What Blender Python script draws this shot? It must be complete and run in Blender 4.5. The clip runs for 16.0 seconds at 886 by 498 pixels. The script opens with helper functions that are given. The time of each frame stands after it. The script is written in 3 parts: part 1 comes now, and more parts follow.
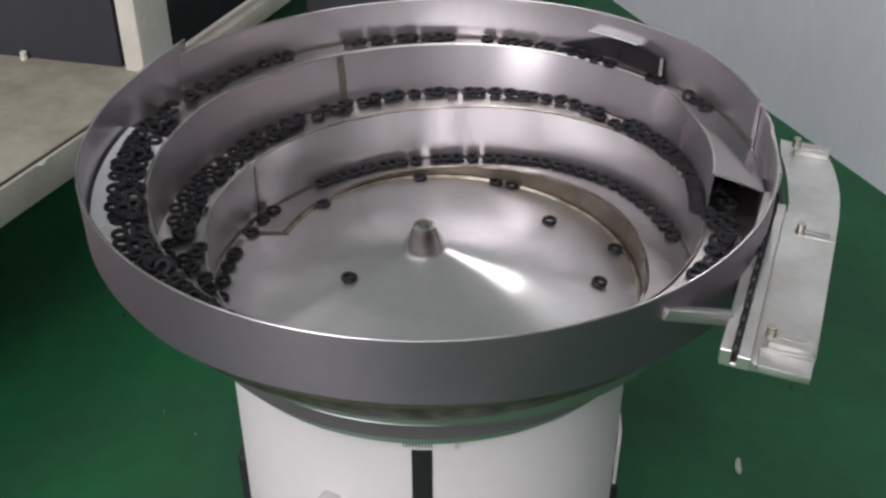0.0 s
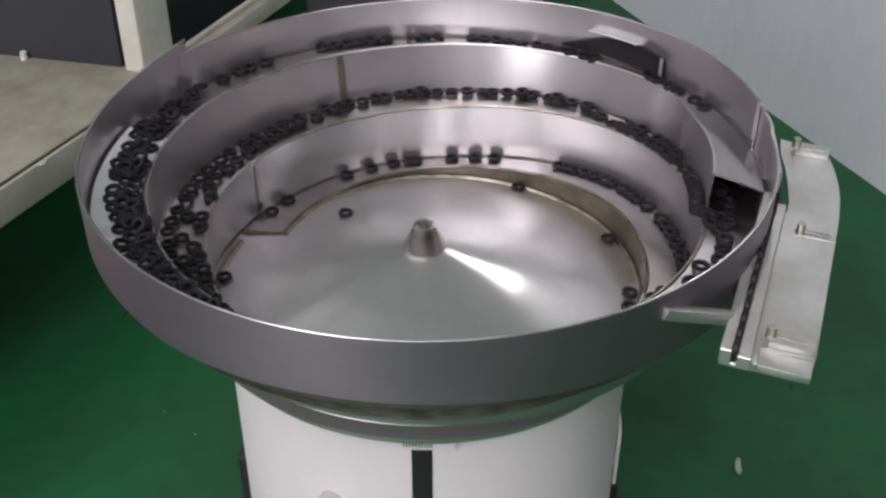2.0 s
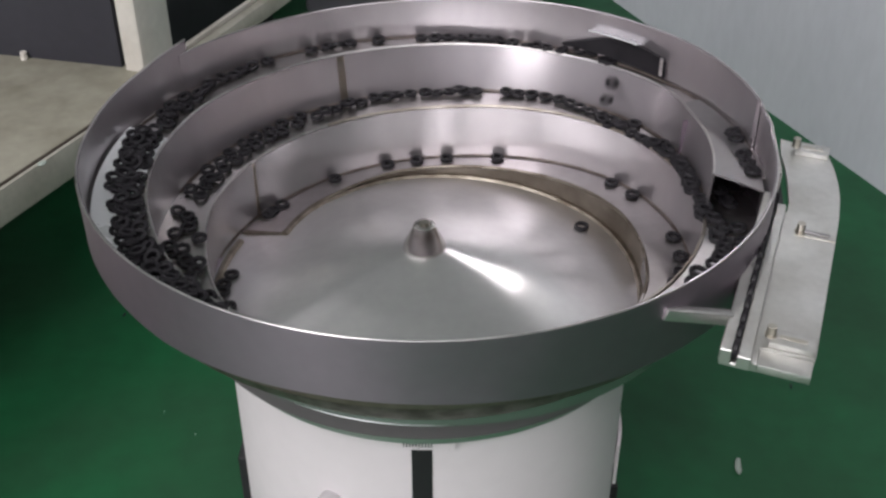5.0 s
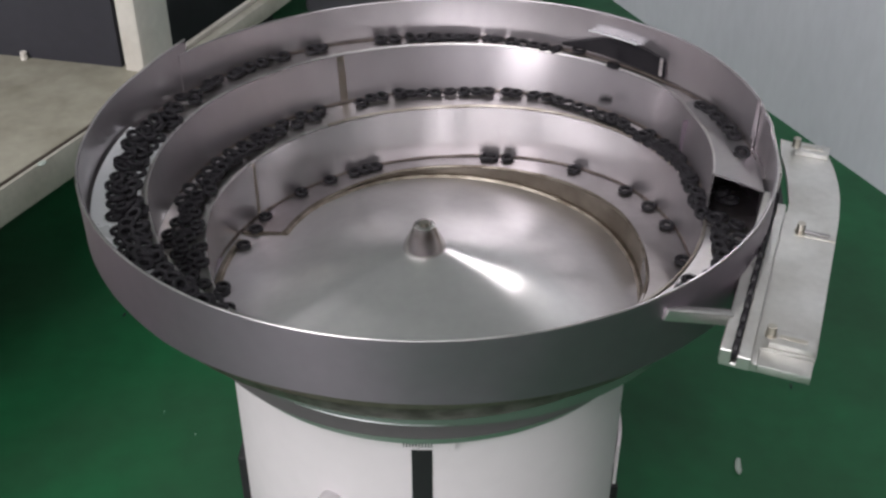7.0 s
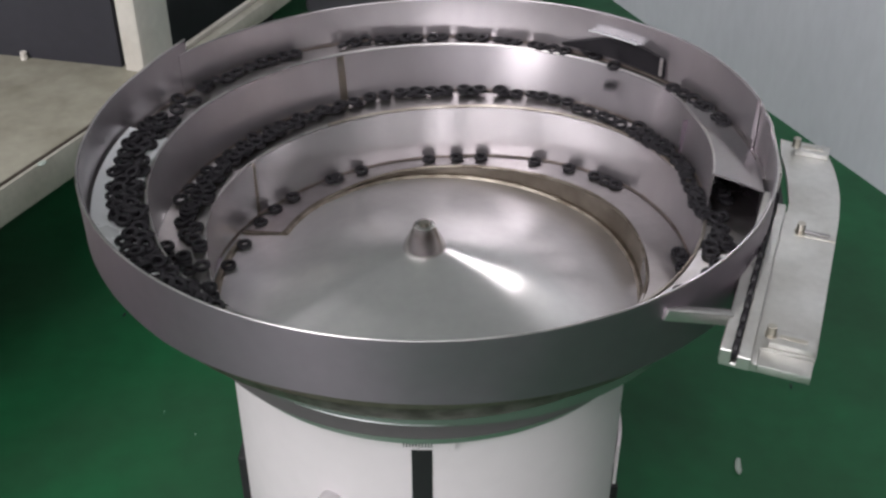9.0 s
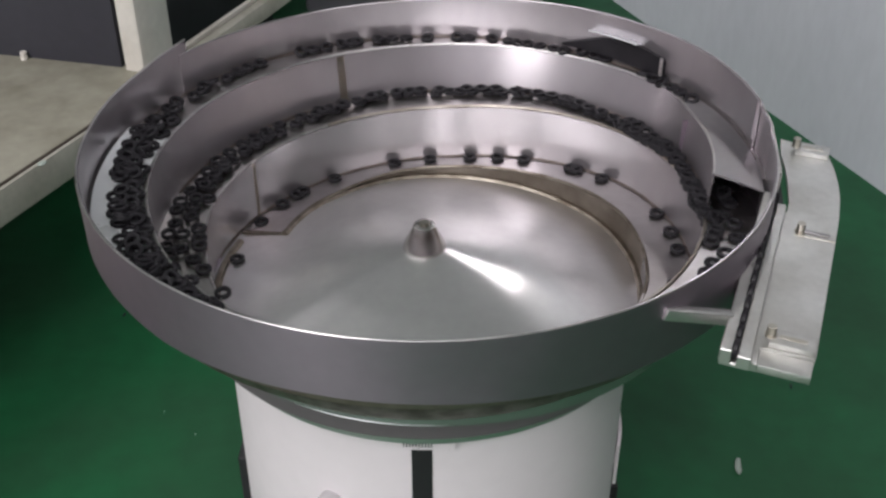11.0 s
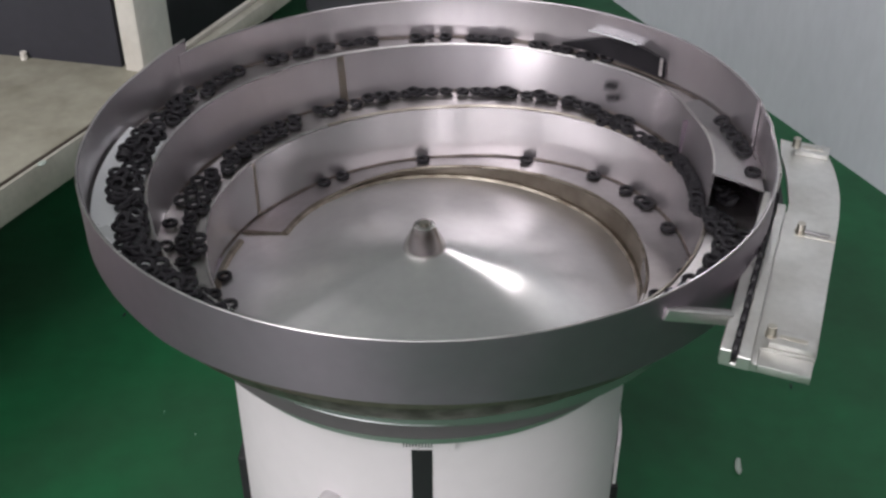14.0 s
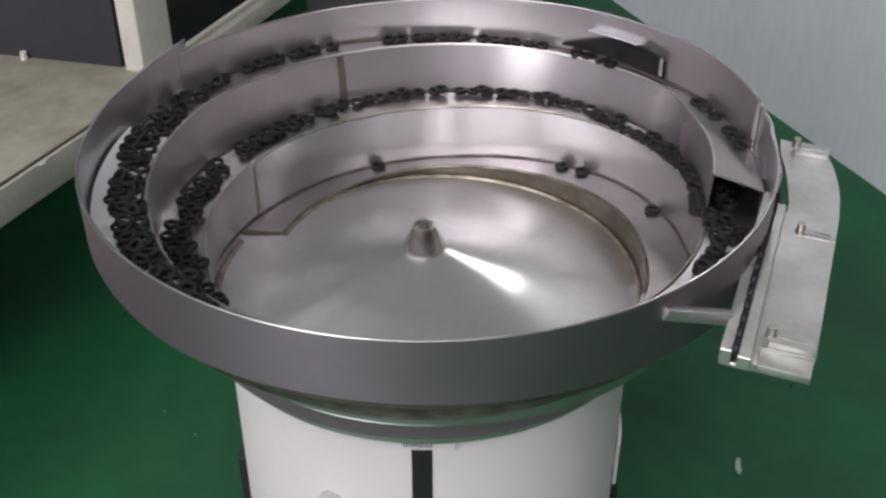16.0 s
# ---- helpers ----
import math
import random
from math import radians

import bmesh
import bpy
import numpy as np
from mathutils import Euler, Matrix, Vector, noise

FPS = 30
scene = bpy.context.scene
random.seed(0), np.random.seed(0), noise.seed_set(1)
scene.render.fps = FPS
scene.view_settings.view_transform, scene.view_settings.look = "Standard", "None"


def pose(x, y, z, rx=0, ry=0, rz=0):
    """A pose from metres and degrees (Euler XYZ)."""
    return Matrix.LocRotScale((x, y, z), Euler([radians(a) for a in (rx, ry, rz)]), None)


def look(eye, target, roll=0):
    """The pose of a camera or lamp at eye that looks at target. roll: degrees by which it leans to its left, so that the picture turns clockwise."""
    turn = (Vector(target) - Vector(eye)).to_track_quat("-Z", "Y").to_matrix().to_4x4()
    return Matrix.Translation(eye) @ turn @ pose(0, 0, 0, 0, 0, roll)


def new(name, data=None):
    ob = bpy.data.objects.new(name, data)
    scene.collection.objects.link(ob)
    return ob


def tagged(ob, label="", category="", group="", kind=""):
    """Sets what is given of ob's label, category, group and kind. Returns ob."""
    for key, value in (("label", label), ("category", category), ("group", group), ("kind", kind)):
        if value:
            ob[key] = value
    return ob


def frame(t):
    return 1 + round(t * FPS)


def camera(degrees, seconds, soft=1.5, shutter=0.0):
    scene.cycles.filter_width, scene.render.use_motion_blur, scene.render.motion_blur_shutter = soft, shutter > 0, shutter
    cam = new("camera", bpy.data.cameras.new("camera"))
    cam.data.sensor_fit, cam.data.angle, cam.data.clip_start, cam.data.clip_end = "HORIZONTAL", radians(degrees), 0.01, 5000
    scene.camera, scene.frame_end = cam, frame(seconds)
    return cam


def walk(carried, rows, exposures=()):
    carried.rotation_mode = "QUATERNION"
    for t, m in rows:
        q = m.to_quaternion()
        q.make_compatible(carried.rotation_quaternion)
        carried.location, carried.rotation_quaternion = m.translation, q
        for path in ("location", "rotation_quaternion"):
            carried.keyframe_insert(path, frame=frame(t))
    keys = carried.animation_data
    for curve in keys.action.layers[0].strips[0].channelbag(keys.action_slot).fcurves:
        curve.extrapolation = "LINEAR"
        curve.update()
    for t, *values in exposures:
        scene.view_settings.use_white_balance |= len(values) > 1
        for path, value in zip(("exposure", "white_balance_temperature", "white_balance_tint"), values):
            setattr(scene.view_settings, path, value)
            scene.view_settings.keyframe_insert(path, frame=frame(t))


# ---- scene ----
FLOOR_TO_RIM = 0.55          # height of the bowl's rim above the workshop floor
RIM = FLOOR_TO_RIM

# ---------------------------------------------------------------- camera (stands still)
cam = camera(43.8, 16.0, soft=2.6, shutter=0.5)
EYE = Vector((0.0, -0.8673, RIM + 0.4657))
stand = look(EYE, EYE + Vector((0.0126, 0.8219, -0.5695)), 0.07)
walk(cam, [(0.0, stand), (16.0, stand)], exposures=((0.0, 0.18), (16.0, 0.18)))

# ---------------------------------------------------------------- light
world = bpy.data.worlds.new("workshop_air")
scene.world = world
world.use_nodes = True
world.node_tree.nodes["Background"].inputs[0].default_value = (0.80, 0.84, 0.90, 1)
world.node_tree.nodes["Background"].inputs[1].default_value = 0.05


def ceiling_light(x, y, z, length, width, watts, turn, colour=(0.97, 0.97, 1.0)):
    data = bpy.data.lights.new("unseen_ceiling_lamp", "AREA")
    data.shape, data.size, data.size_y = "RECTANGLE", length, width
    data.energy, data.color = watts, colour
    ob = new("unseen_ceiling_lamp", data)
    ob.matrix_world = pose(x, y, z, 0, 0, turn)
    return ob


LAMP = (1.0, 0.955, 0.985)
ceiling_light(1.02, 2.68, 2.95, 0.60, 0.030, 7, 69, LAMP)
# six broad unseen ceiling lamps, added and balanced to brighten steel, drum and floor
for x, y, watts in ((-2.2, -0.6, 32), (-2.4, -2.8, 30), (-0.6, -2.5, 56), (1.5, -2.6, 18), (2.6, 1.5, 14), (-2.6, 0.9, 14)):
    ceiling_light(x, y, 2.95, 2.0, 1.6, watts, 90, LAMP)
# unseen fill lamp added behind the camera's left, before the closed south wall
data = bpy.data.lights.new("unseen_fill_light", "AREA")
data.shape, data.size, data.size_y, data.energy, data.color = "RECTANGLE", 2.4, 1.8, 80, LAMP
new("unseen_fill_light", data).matrix_world = look((-2.0, -3.85, 1.75), (-0.2, 0.3, 0.6))
# narrow upright lamp added far behind the bowl for a highlight; no doorway there
data = bpy.data.lights.new("rear_highlight_lamp", "AREA")
data.shape, data.size, data.size_y, data.energy, data.color = "RECTANGLE", 0.30, 0.9, 9, LAMP
new("rear_highlight_lamp", data).matrix_world = look((0.72, 3.95, 1.15), (0.0, 0.0, 0.6))


# ---------------------------------------------------------------- materials
def material(name, base, rough=0.5, metal=0.0, tint=None, scale=8.0, amount=0.5, fine=120.0, fine_amount=0.15,
             bump=0.0, bump_scale=200.0, rough_var=0.1, aniso=0.0, stretch=(1, 1, 1), spec=0.5):
    """A surface with two scales of colour variation, varied gloss and a fine relief."""
    m = bpy.data.materials.new(name)
    m.use_nodes = True
    nt = m.node_tree
    bs = nt.nodes["Principled BSDF"]
    tc = nt.nodes.new("ShaderNodeTexCoord")
    mp = nt.nodes.new("ShaderNodeMapping")
    mp.inputs["Scale"].default_value = stretch
    nt.links.new(tc.outputs["Object"], mp.inputs["Vector"])

    def noise_node(s, detail=5.0):
        n = nt.nodes.new("ShaderNodeTexNoise")
        n.inputs["Scale"].default_value, n.inputs["Detail"].default_value = s, detail
        nt.links.new(mp.outputs["Vector"], n.inputs["Vector"])
        return n

    big, small = noise_node(scale), noise_node(fine, 3.0)
    ramp = nt.nodes.new("ShaderNodeMapRange")
    ramp.interpolation_type = "SMOOTHSTEP"
    ramp.inputs["From Min"].default_value, ramp.inputs["From Max"].default_value = 0.32, 0.70
    ramp.inputs["To Max"].default_value = amount
    nt.links.new(big.outputs["Fac"], ramp.inputs["Value"])
    mix = nt.nodes.new("ShaderNodeMix")
    mix.data_type = "RGBA"
    mix.inputs["A"].default_value = (*base, 1)
    mix.inputs["B"].default_value = (*(tint or [c * 0.75 for c in base]), 1)
    nt.links.new(ramp.outputs["Result"], mix.inputs["Factor"])
    mix2 = nt.nodes.new("ShaderNodeMix")
    mix2.data_type, mix2.blend_type = "RGBA", "MULTIPLY"
    mix2.inputs["Factor"].default_value = fine_amount
    nt.links.new(mix.outputs["Result"], mix2.inputs["A"])
    nt.links.new(small.outputs["Fac"], mix2.inputs["B"])
    nt.links.new(mix2.outputs["Result"], bs.inputs["Base Color"])
    rr = nt.nodes.new("ShaderNodeMapRange")
    rr.interpolation_type = "SMOOTHSTEP"
    rr.inputs["From Min"].default_value, rr.inputs["From Max"].default_value = 0.25, 0.75
    rr.inputs["To Min"].default_value, rr.inputs["To Max"].default_value = max(rough - rough_var, 0.02), min(rough + rough_var, 1)
    nt.links.new(big.outputs["Fac"], rr.inputs["Value"])
    nt.links.new(rr.outputs["Result"], bs.inputs["Roughness"])
    bs.inputs["Metallic"].default_value = metal
    bs.inputs["Specular IOR Level"].default_value = spec
    if aniso:
        tg = nt.nodes.new("ShaderNodeTangent")
        tg.direction_type, tg.axis = "RADIAL", "Z"
        nt.links.new(tg.outputs["Tangent"], bs.inputs["Tangent"])
        bs.inputs["Anisotropic"].default_value = aniso
        bs.inputs["Anisotropic Rotation"].default_value = 0.25
    if bump:
        b = nt.nodes.new("ShaderNodeBump")
        b.inputs["Strength"].default_value, b.inputs["Distance"].default_value = bump, 0.001
        n = noise_node(bump_scale, 4.0)
        nt.links.new(n.outputs["Fac"], b.inputs["Height"])
        nt.links.new(b.outputs["Normal"], bs.inputs["Normal"])
    return m


M_DISC = material("turned_stainless", (0.79, 0.785, 0.78), 0.19, 1.0, (0.69, 0.685, 0.68), 5, 0.4, 90, 0.12, rough_var=0.015, aniso=0.93)
M_STEEL = material("brushed_stainless", (0.68, 0.64, 0.67), 0.24, 1.0, (0.52, 0.48, 0.49), 9, 0.4, 60, 0.10, rough_var=0.02, aniso=0.45, stretch=(1, 1, 0.5))
M_LEDGE = material("track_stainless", (0.60, 0.58, 0.58), 0.34, 1.0, (0.46, 0.43, 0.42), 14, 0.5, 90, 0.2, rough_var=0.08)
# same stainless, with dim outside light and green floor bounce offset in its base
M_OUTER = material("shade_toned_stainless", (0.37, 0.312, 0.365), 0.46, 1.0, (0.285, 0.248, 0.29), 7, 0.4, 80, 0.12, rough_var=0.05, aniso=0.6)
# base darkened to put the shade under the bowl into the colour
M_BAND = material("shade_toned_band", (0.155, 0.14, 0.147), 0.5, 0.2, (0.12, 0.11, 0.115), 9, 0.5, 90, 0.15)
M_EDGE = material("bright_cut_edge", (0.66, 0.65, 0.645), 0.36, 1.0, (0.7, 0.68, 0.66), 30, 0.5)
M_TINT = material("heat_tinted_stainless", (0.48, 0.44, 0.39), 0.38, 1.0, (0.29, 0.245, 0.20), 26, 0.9, 200, 0.3)
M_UNDER = material("brown_stainless", (0.33, 0.285, 0.245), 0.6, 1.0, (0.18, 0.15, 0.12), 16, 0.8, 120, 0.3)
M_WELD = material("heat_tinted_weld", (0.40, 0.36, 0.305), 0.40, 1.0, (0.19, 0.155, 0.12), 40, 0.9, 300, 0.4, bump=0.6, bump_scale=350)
# dark weld brown; the lower skirt step wears it as painted shade
M_FOOT = material("weld_grime_and_shade", (0.24, 0.20, 0.18), 0.5, 0.8, (0.11, 0.085, 0.075), 50, 0.8, 300, 0.3)
M_PLATE = material("bare_aluminium", (0.74, 0.74, 0.72), 0.48, 1.0, (0.62, 0.61, 0.58), 18, 0.6, 150, 0.2, rough_var=0.1)
M_BRIGHT = material("bright_new_sheet", (0.42, 0.41, 0.42), 0.42, 1.0, (0.36, 0.355, 0.36), 12, 0.4, 150, 0.1)
M_SHEET = material("satin_guide_sheet", (0.86, 0.88, 0.90), 0.34, 0.25, (0.76, 0.78, 0.80), 14, 0.5, 150, 0.1)
M_BOLT = material("zinc_bolt", (0.62, 0.60, 0.54), 0.32, 1.0, (0.40, 0.37, 0.31), 60, 0.6)
M_CONE = material("turned_nut", (0.70, 0.68, 0.66), 0.20, 1.0, (0.5, 0.47, 0.45), 40, 0.4, aniso=0.6)
M_DRUM = material("white_drum_paint", (0.82, 0.765, 0.79), 0.42, 0.0, (0.74, 0.69, 0.71), 5, 0.5, 60, 0.06, bump=0.06, bump_scale=300)
M_BLACK = material("black_rubber_strip", (0.012, 0.012, 0.014), 0.6, 0.0, (0.02, 0.02, 0.022), 20, 0.5)
M_RING = material("black_rubber", (0.011, 0.010, 0.013), 0.55, 0.0, (0.024, 0.022, 0.026), 60, 0.7, 400, 0.3, rough_var=0.1, spec=0.3)
M_FLOOR = material("green_floor_paint", (0.014, 0.130, 0.048), 0.48, 0.0, (0.020, 0.092, 0.040), 3.5, 1.0, 30, 0.35, bump=0.12, bump_scale=60, rough_var=0.1, spec=0.3)
M_WALL = material("white_wall_paint", (0.73, 0.75, 0.80), 0.6, 0.0, (0.64, 0.67, 0.72), 2.5, 0.5, 30, 0.12, bump=0.12, bump_scale=40, stretch=(2, 2, 0.7))
M_ROOM = material("room_wall_paint", (0.42, 0.42, 0.44), 0.7, 0.0, (0.36, 0.36, 0.38), 1.2, 0.5)
M_CEIL = material("ceiling_paint", (0.75, 0.75, 0.76), 0.8, 0.0, (0.68, 0.68, 0.69), 1.2, 0.4)
M_FRAME = material("cream_frame_paint", (0.78, 0.75, 0.69), 0.45, 0.0, (0.62, 0.57, 0.49), 9, 0.6, 70, 0.2, bump=0.15, bump_scale=120)
M_RAIL = material("worn_rail_paint", (0.56, 0.54, 0.47), 0.5, 0.0, (0.42, 0.40, 0.33), 12, 0.8, 80, 0.3, bump=0.2, bump_scale=120)
M_SHELF = material("worn_shelf_board", (0.41, 0.395, 0.32), 0.6, 0.0, (0.28, 0.265, 0.20), 10, 0.8, 60, 0.3, bump=0.2, bump_scale=90)
M_PANEL = material("dark_grey_panel", (0.052, 0.052, 0.066), 0.5, 0.0, (0.036, 0.036, 0.047), 4, 0.7, 80, 0.2)
M_DARK = material("black_paint_and_bay_shade", (0.02, 0.02, 0.024), 0.6, 0.0, (0.012, 0.012, 0.015), 5, 0.5)
M_BLUE = material("blue_plastic", (0.01, 0.02, 0.12), 0.45, 0.0, (0.008, 0.012, 0.07), 8, 0.5)
M_GREY = material("grey_cabinet_paint", (0.26, 0.25, 0.28), 0.5, 0.0, (0.20, 0.19, 0.22), 4, 0.5)
M_KNOB = material("grey_knob_plastic", (0.50, 0.48, 0.49), 0.5, 0.0, (0.42, 0.40, 0.41), 30, 0.5)
M_SPECK = material("dark_floor_debris", (0.02, 0.03, 0.03), 0.6)
M_CHIP = material("pale_floor_debris", (0.40, 0.46, 0.41), 0.6)


def add_soft_lobe(m, rough, share):
    """Worn metal: a share of the surface scatters the light much more widely than the polish does."""
    nt = m.node_tree
    sharp = nt.nodes["Principled BSDF"]
    wide = nt.nodes.new("ShaderNodeBsdfPrincipled")
    wide.inputs["Metallic"].default_value, wide.inputs["Roughness"].default_value = 1.0, rough
    nt.links.new(sharp.inputs["Base Color"].links[0].from_socket, wide.inputs["Base Color"])
    mix = nt.nodes.new("ShaderNodeMixShader")
    mix.inputs[0].default_value = share
    nt.links.new(sharp.outputs[0], mix.inputs[1])
    nt.links.new(wide.outputs[0], mix.inputs[2])
    nt.links.new(mix.outputs[0], nt.nodes["Material Output"].inputs["Surface"])


add_soft_lobe(M_DISC, 0.5, 0.5)
add_soft_lobe(M_STEEL, 0.62, 0.30)


# ---------------------------------------------------------------- mesh helpers
def part(name, bm, mat, parent=None, label="", smooth=True):
    me = bpy.data.meshes.new(name)
    bmesh.ops.recalc_face_normals(bm, faces=bm.faces[:])
    bm.to_mesh(me)
    bm.free()
    me.materials.append(mat)
    if smooth:
        me.shade_smooth()
        me.set_sharp_from_angle(angle=radians(35))
    ob = new(name, me)
    if parent is not None:
        ob.parent = parent
    if label:
        tagged(ob, label)
    return ob


def box(bm, sx, sy, sz, m, bevel=0.0):
    """A block of that size, centred at the pose m."""
    made = bmesh.ops.create_cube(bm, size=1.0, matrix=m @ Matrix.Diagonal((sx, sy, sz, 1)))
    if bevel:
        edges = list({e for v in made["verts"] for e in v.link_edges})
        bmesh.ops.bevel(bm, geom=edges, offset=bevel, segments=2, profile=0.5, affect="EDGES")
    return bm


def block(sx, sy, sz, m, bevel=0.0):
    return box(bmesh.new(), sx, sy, sz, m, bevel)


def lathe(bm, profile, segments=96, m=Matrix.Identity(4), closed=False):
    """A turned body from (radius, height) points."""
    rings = []
    for r, z in profile:
        if r < 1e-6:
            rings.append([bm.verts.new(m @ Vector((0, 0, z)))])
        else:
            rings.append([bm.verts.new(m @ Vector((r * math.cos(a), r * math.sin(a), z)))
                          for a in (2 * math.pi * i / segments for i in range(segments))])
    pairs = list(zip(rings, rings[1:])) + ([(rings[-1], rings[0])] if closed else [])
    for a, b in pairs:
        for i in range(segments):
            j = (i + 1) % segments
            if len(a) == 1:
                bm.faces.new((a[0], b[i], b[j]))
            elif len(b) == 1:
                bm.faces.new((a[i], b[0], a[j]))
            else:
                bm.faces.new((a[i], b[i], b[j], a[j]))
    return bm


def around(theta, r, z):
    """A place in the bowl: theta in degrees, clockwise from the side of the shelf; z from the rim."""
    a = radians(theta)
    return Vector((-r * math.cos(a), r * math.sin(a), RIM + z))


def sweep(bm, section, start, end, step=2.0):
    """A closed cross-section of (radius, height) points, carried round the bowl; it may change with the angle."""
    n = max(2, int(abs(end - start) / step) + 1)
    loops = []
    for i in range(n):
        th = start + (end - start) * i / (n - 1)
        loops.append([bm.verts.new(around(th, r, z)) for r, z in section(th)])
    k = len(loops[0])
    for a, b in zip(loops, loops[1:]):
        for i in range(k):
            j = (i + 1) % k
            bm.faces.new((a[i], a[j], b[j], b[i]))
    bm.faces.new(loops[0])
    bm.faces.new(loops[-1][::-1])
    return bm


def knots(table, x):
    """Smooth interpolation in a table of (x, value)."""
    if x <= table[0][0]:
        return table[0][1]
    for (x0, y0), (x1, y1) in zip(table, table[1:]):
        if x <= x1:
            return y0 + (y1 - y0) * (x - x0) / (x1 - x0)
    return table[-1][1]


def prism(bm, outline, z0, z1):
    """An upright plate from an outline of (x, y) points."""
    lo = [bm.verts.new((x, y, z0)) for x, y in outline]
    hi = [bm.verts.new((x, y, z1)) for x, y in outline]
    n = len(outline)
    for i in range(n):
        j = (i + 1) % n
        bm.faces.new((lo[i], lo[j], hi[j], hi[i]))
    bm.faces.new(lo[::-1])
    bm.faces.new(hi)
    return bm


# ---------------------------------------------------------------- the bowl's spiral
START, END = 25.0, 906.0     # the track climbs clockwise from the floor to the outlet
TRACK_Z = ((22, -0.1616), (41, -0.1622), (68, -0.1620), (79, -0.1605), (88, -0.1595), (103, -0.157), (116, -0.154), (130, -0.150), (145, -0.146),
           (158, -0.144), (187, -0.141), (270, -0.122), (360, -0.113), (450, -0.098), (546, -0.080), (553, -0.068), (562, -0.0622), (575, -0.0605), (590, -0.0590), (610, -0.0575), (630, -0.0540),
           (690, -0.0532), (720, -0.0525), (760, -0.050), (810, -0.048), (850, -0.0455), (870, -0.0415), (882, -0.039), (906, -0.038))
# outer side of the lowest turn: it starts flush on the disc and twists level
FOOT_Z = ((22, -0.1728), (43, -0.1718), (53, -0.1694), (63, -0.1667), (72, -0.1648), (80, -0.1622), (89, -0.160), (103, -0.157), (116, -0.154))
TRACK_R = ((22, 0.162), (26, 0.1625), (42, 0.1706), (56, 0.1755), (68, 0.1827), (79, 0.1900), (88, 0.1925), (103, 0.196), (116, 0.1985), (130, 0.202), (147, 0.206),
           (160, 0.2085), (180, 0.2065), (270, 0.207), (350, 0.2076), (357, 0.209), (370, 0.2145), (394, 0.2165), (424, 0.2170), (441, 0.2175), (457, 0.2195), (471, 0.2275),
           (482, 0.2342), (496, 0.241), (510, 0.2473), (527, 0.250), (545, 0.250), (630, 0.250), (703, 0.2492), (716, 0.2535), (736, 0.2592), (749, 0.2632), (766, 0.2655),
           (789, 0.2690), (802, 0.2715), (826, 0.279), (842, 0.2835), (850, 0.2865), (868, 0.2865), (874, 0.281), (879, 0.274), (890, 0.267), (897, 0.262), (906, 0.2545))
# foot of the leaning riser above the middle turn
MID_FOOT = ((360, 0.2548), (378, 0.2552), (396, 0.2565), (427, 0.2600), (445, 0.2605), (460, 0.2630), (473, 0.2680), (490, 0.2735), (505, 0.2740), (520, 0.2690), (546, 0.2530))
OUT_R = 0.298


def track_z(th):
    return knots(TRACK_Z, th)


def lip_r(th):
    return knots(TRACK_R, th)


def foot_r(th):
    """Where the track meets the wall outside it."""
    if 360 <= th <= 546:
        return knots(MID_FOOT, th)
    return lip_r(th + 360) if th + 360 <= END else OUT_R


def foot_z(th):
    """Height of the track at its outer side."""
    return knots(FOOT_Z, th) if th < 116 else track_z(th)


def edge_r(th):
    """The track's own outer edge, let into the outer sheets."""
    return foot_r(th) + (0.0037 if th > 545 else 0.0)


def disc_z(r):
    r = min(r, 0.2087)
    bend = 0.5 * ((r - 0.098) + math.sqrt((r - 0.098) ** 2 + 0.00004)) - 0.0002    # rounded crease at half radius
    return -0.128 - 0.1760 * (r - bend) - 0.2610 * bend


def rim_top(th):
    """Top of the outer sheets: the back one a little lower, rising towards the outlet."""
    return knots(((33, -0.009), (58, -0.0095), (83, -0.0068), (119, 0.0029), (137, 0.0062), (157, 0.0098), (176, 0.0100)), th)


def build_floor_room():
    bm = bmesh.new()
    bmesh.ops.create_grid(bm, x_segments=24, y_segments=24, size=6.0)
    tagged(part("floor", bm, M_FLOOR), "green painted concrete workshop floor, slightly glossy and scuffed", "floor", kind="structure")
    # white partition along the floor line that the bowl stands beside
    a, b = Vector((0.444, 1.645, 0)), Vector((0.802, 0.742, 0))
    way = (b - a).normalized()
    mid, turn = a + way * -0.8, math.degrees(math.atan2(way.y, way.x))
    side = Vector((-way.y, way.x, 0))
    c = mid + side * 0.04
    bm = block(4.0, 0.08, 1.5, pose(c.x, c.y, 0.75, 0, 0, turn))
    bmesh.ops.subdivide_edges(bm, edges=bm.edges[:], cuts=3)
    tagged(part("wall_east", bm, M_WALL, smooth=False), "white painted partition wall with faint vertical streaks", "wall", kind="structure")
    # unseen walls and ceiling close the room; their grey limits light from the side
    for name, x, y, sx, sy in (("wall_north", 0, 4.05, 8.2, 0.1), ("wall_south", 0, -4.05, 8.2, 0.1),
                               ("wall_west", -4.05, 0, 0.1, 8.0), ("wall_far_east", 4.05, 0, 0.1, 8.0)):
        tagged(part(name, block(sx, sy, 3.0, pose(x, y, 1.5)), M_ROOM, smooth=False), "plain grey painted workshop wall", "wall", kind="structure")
    tagged(part("ceiling", block(8.2, 8.2, 0.1, pose(0, 0, 3.06)), M_CEIL, smooth=False), "plain white workshop ceiling", "ceiling", kind="structure")


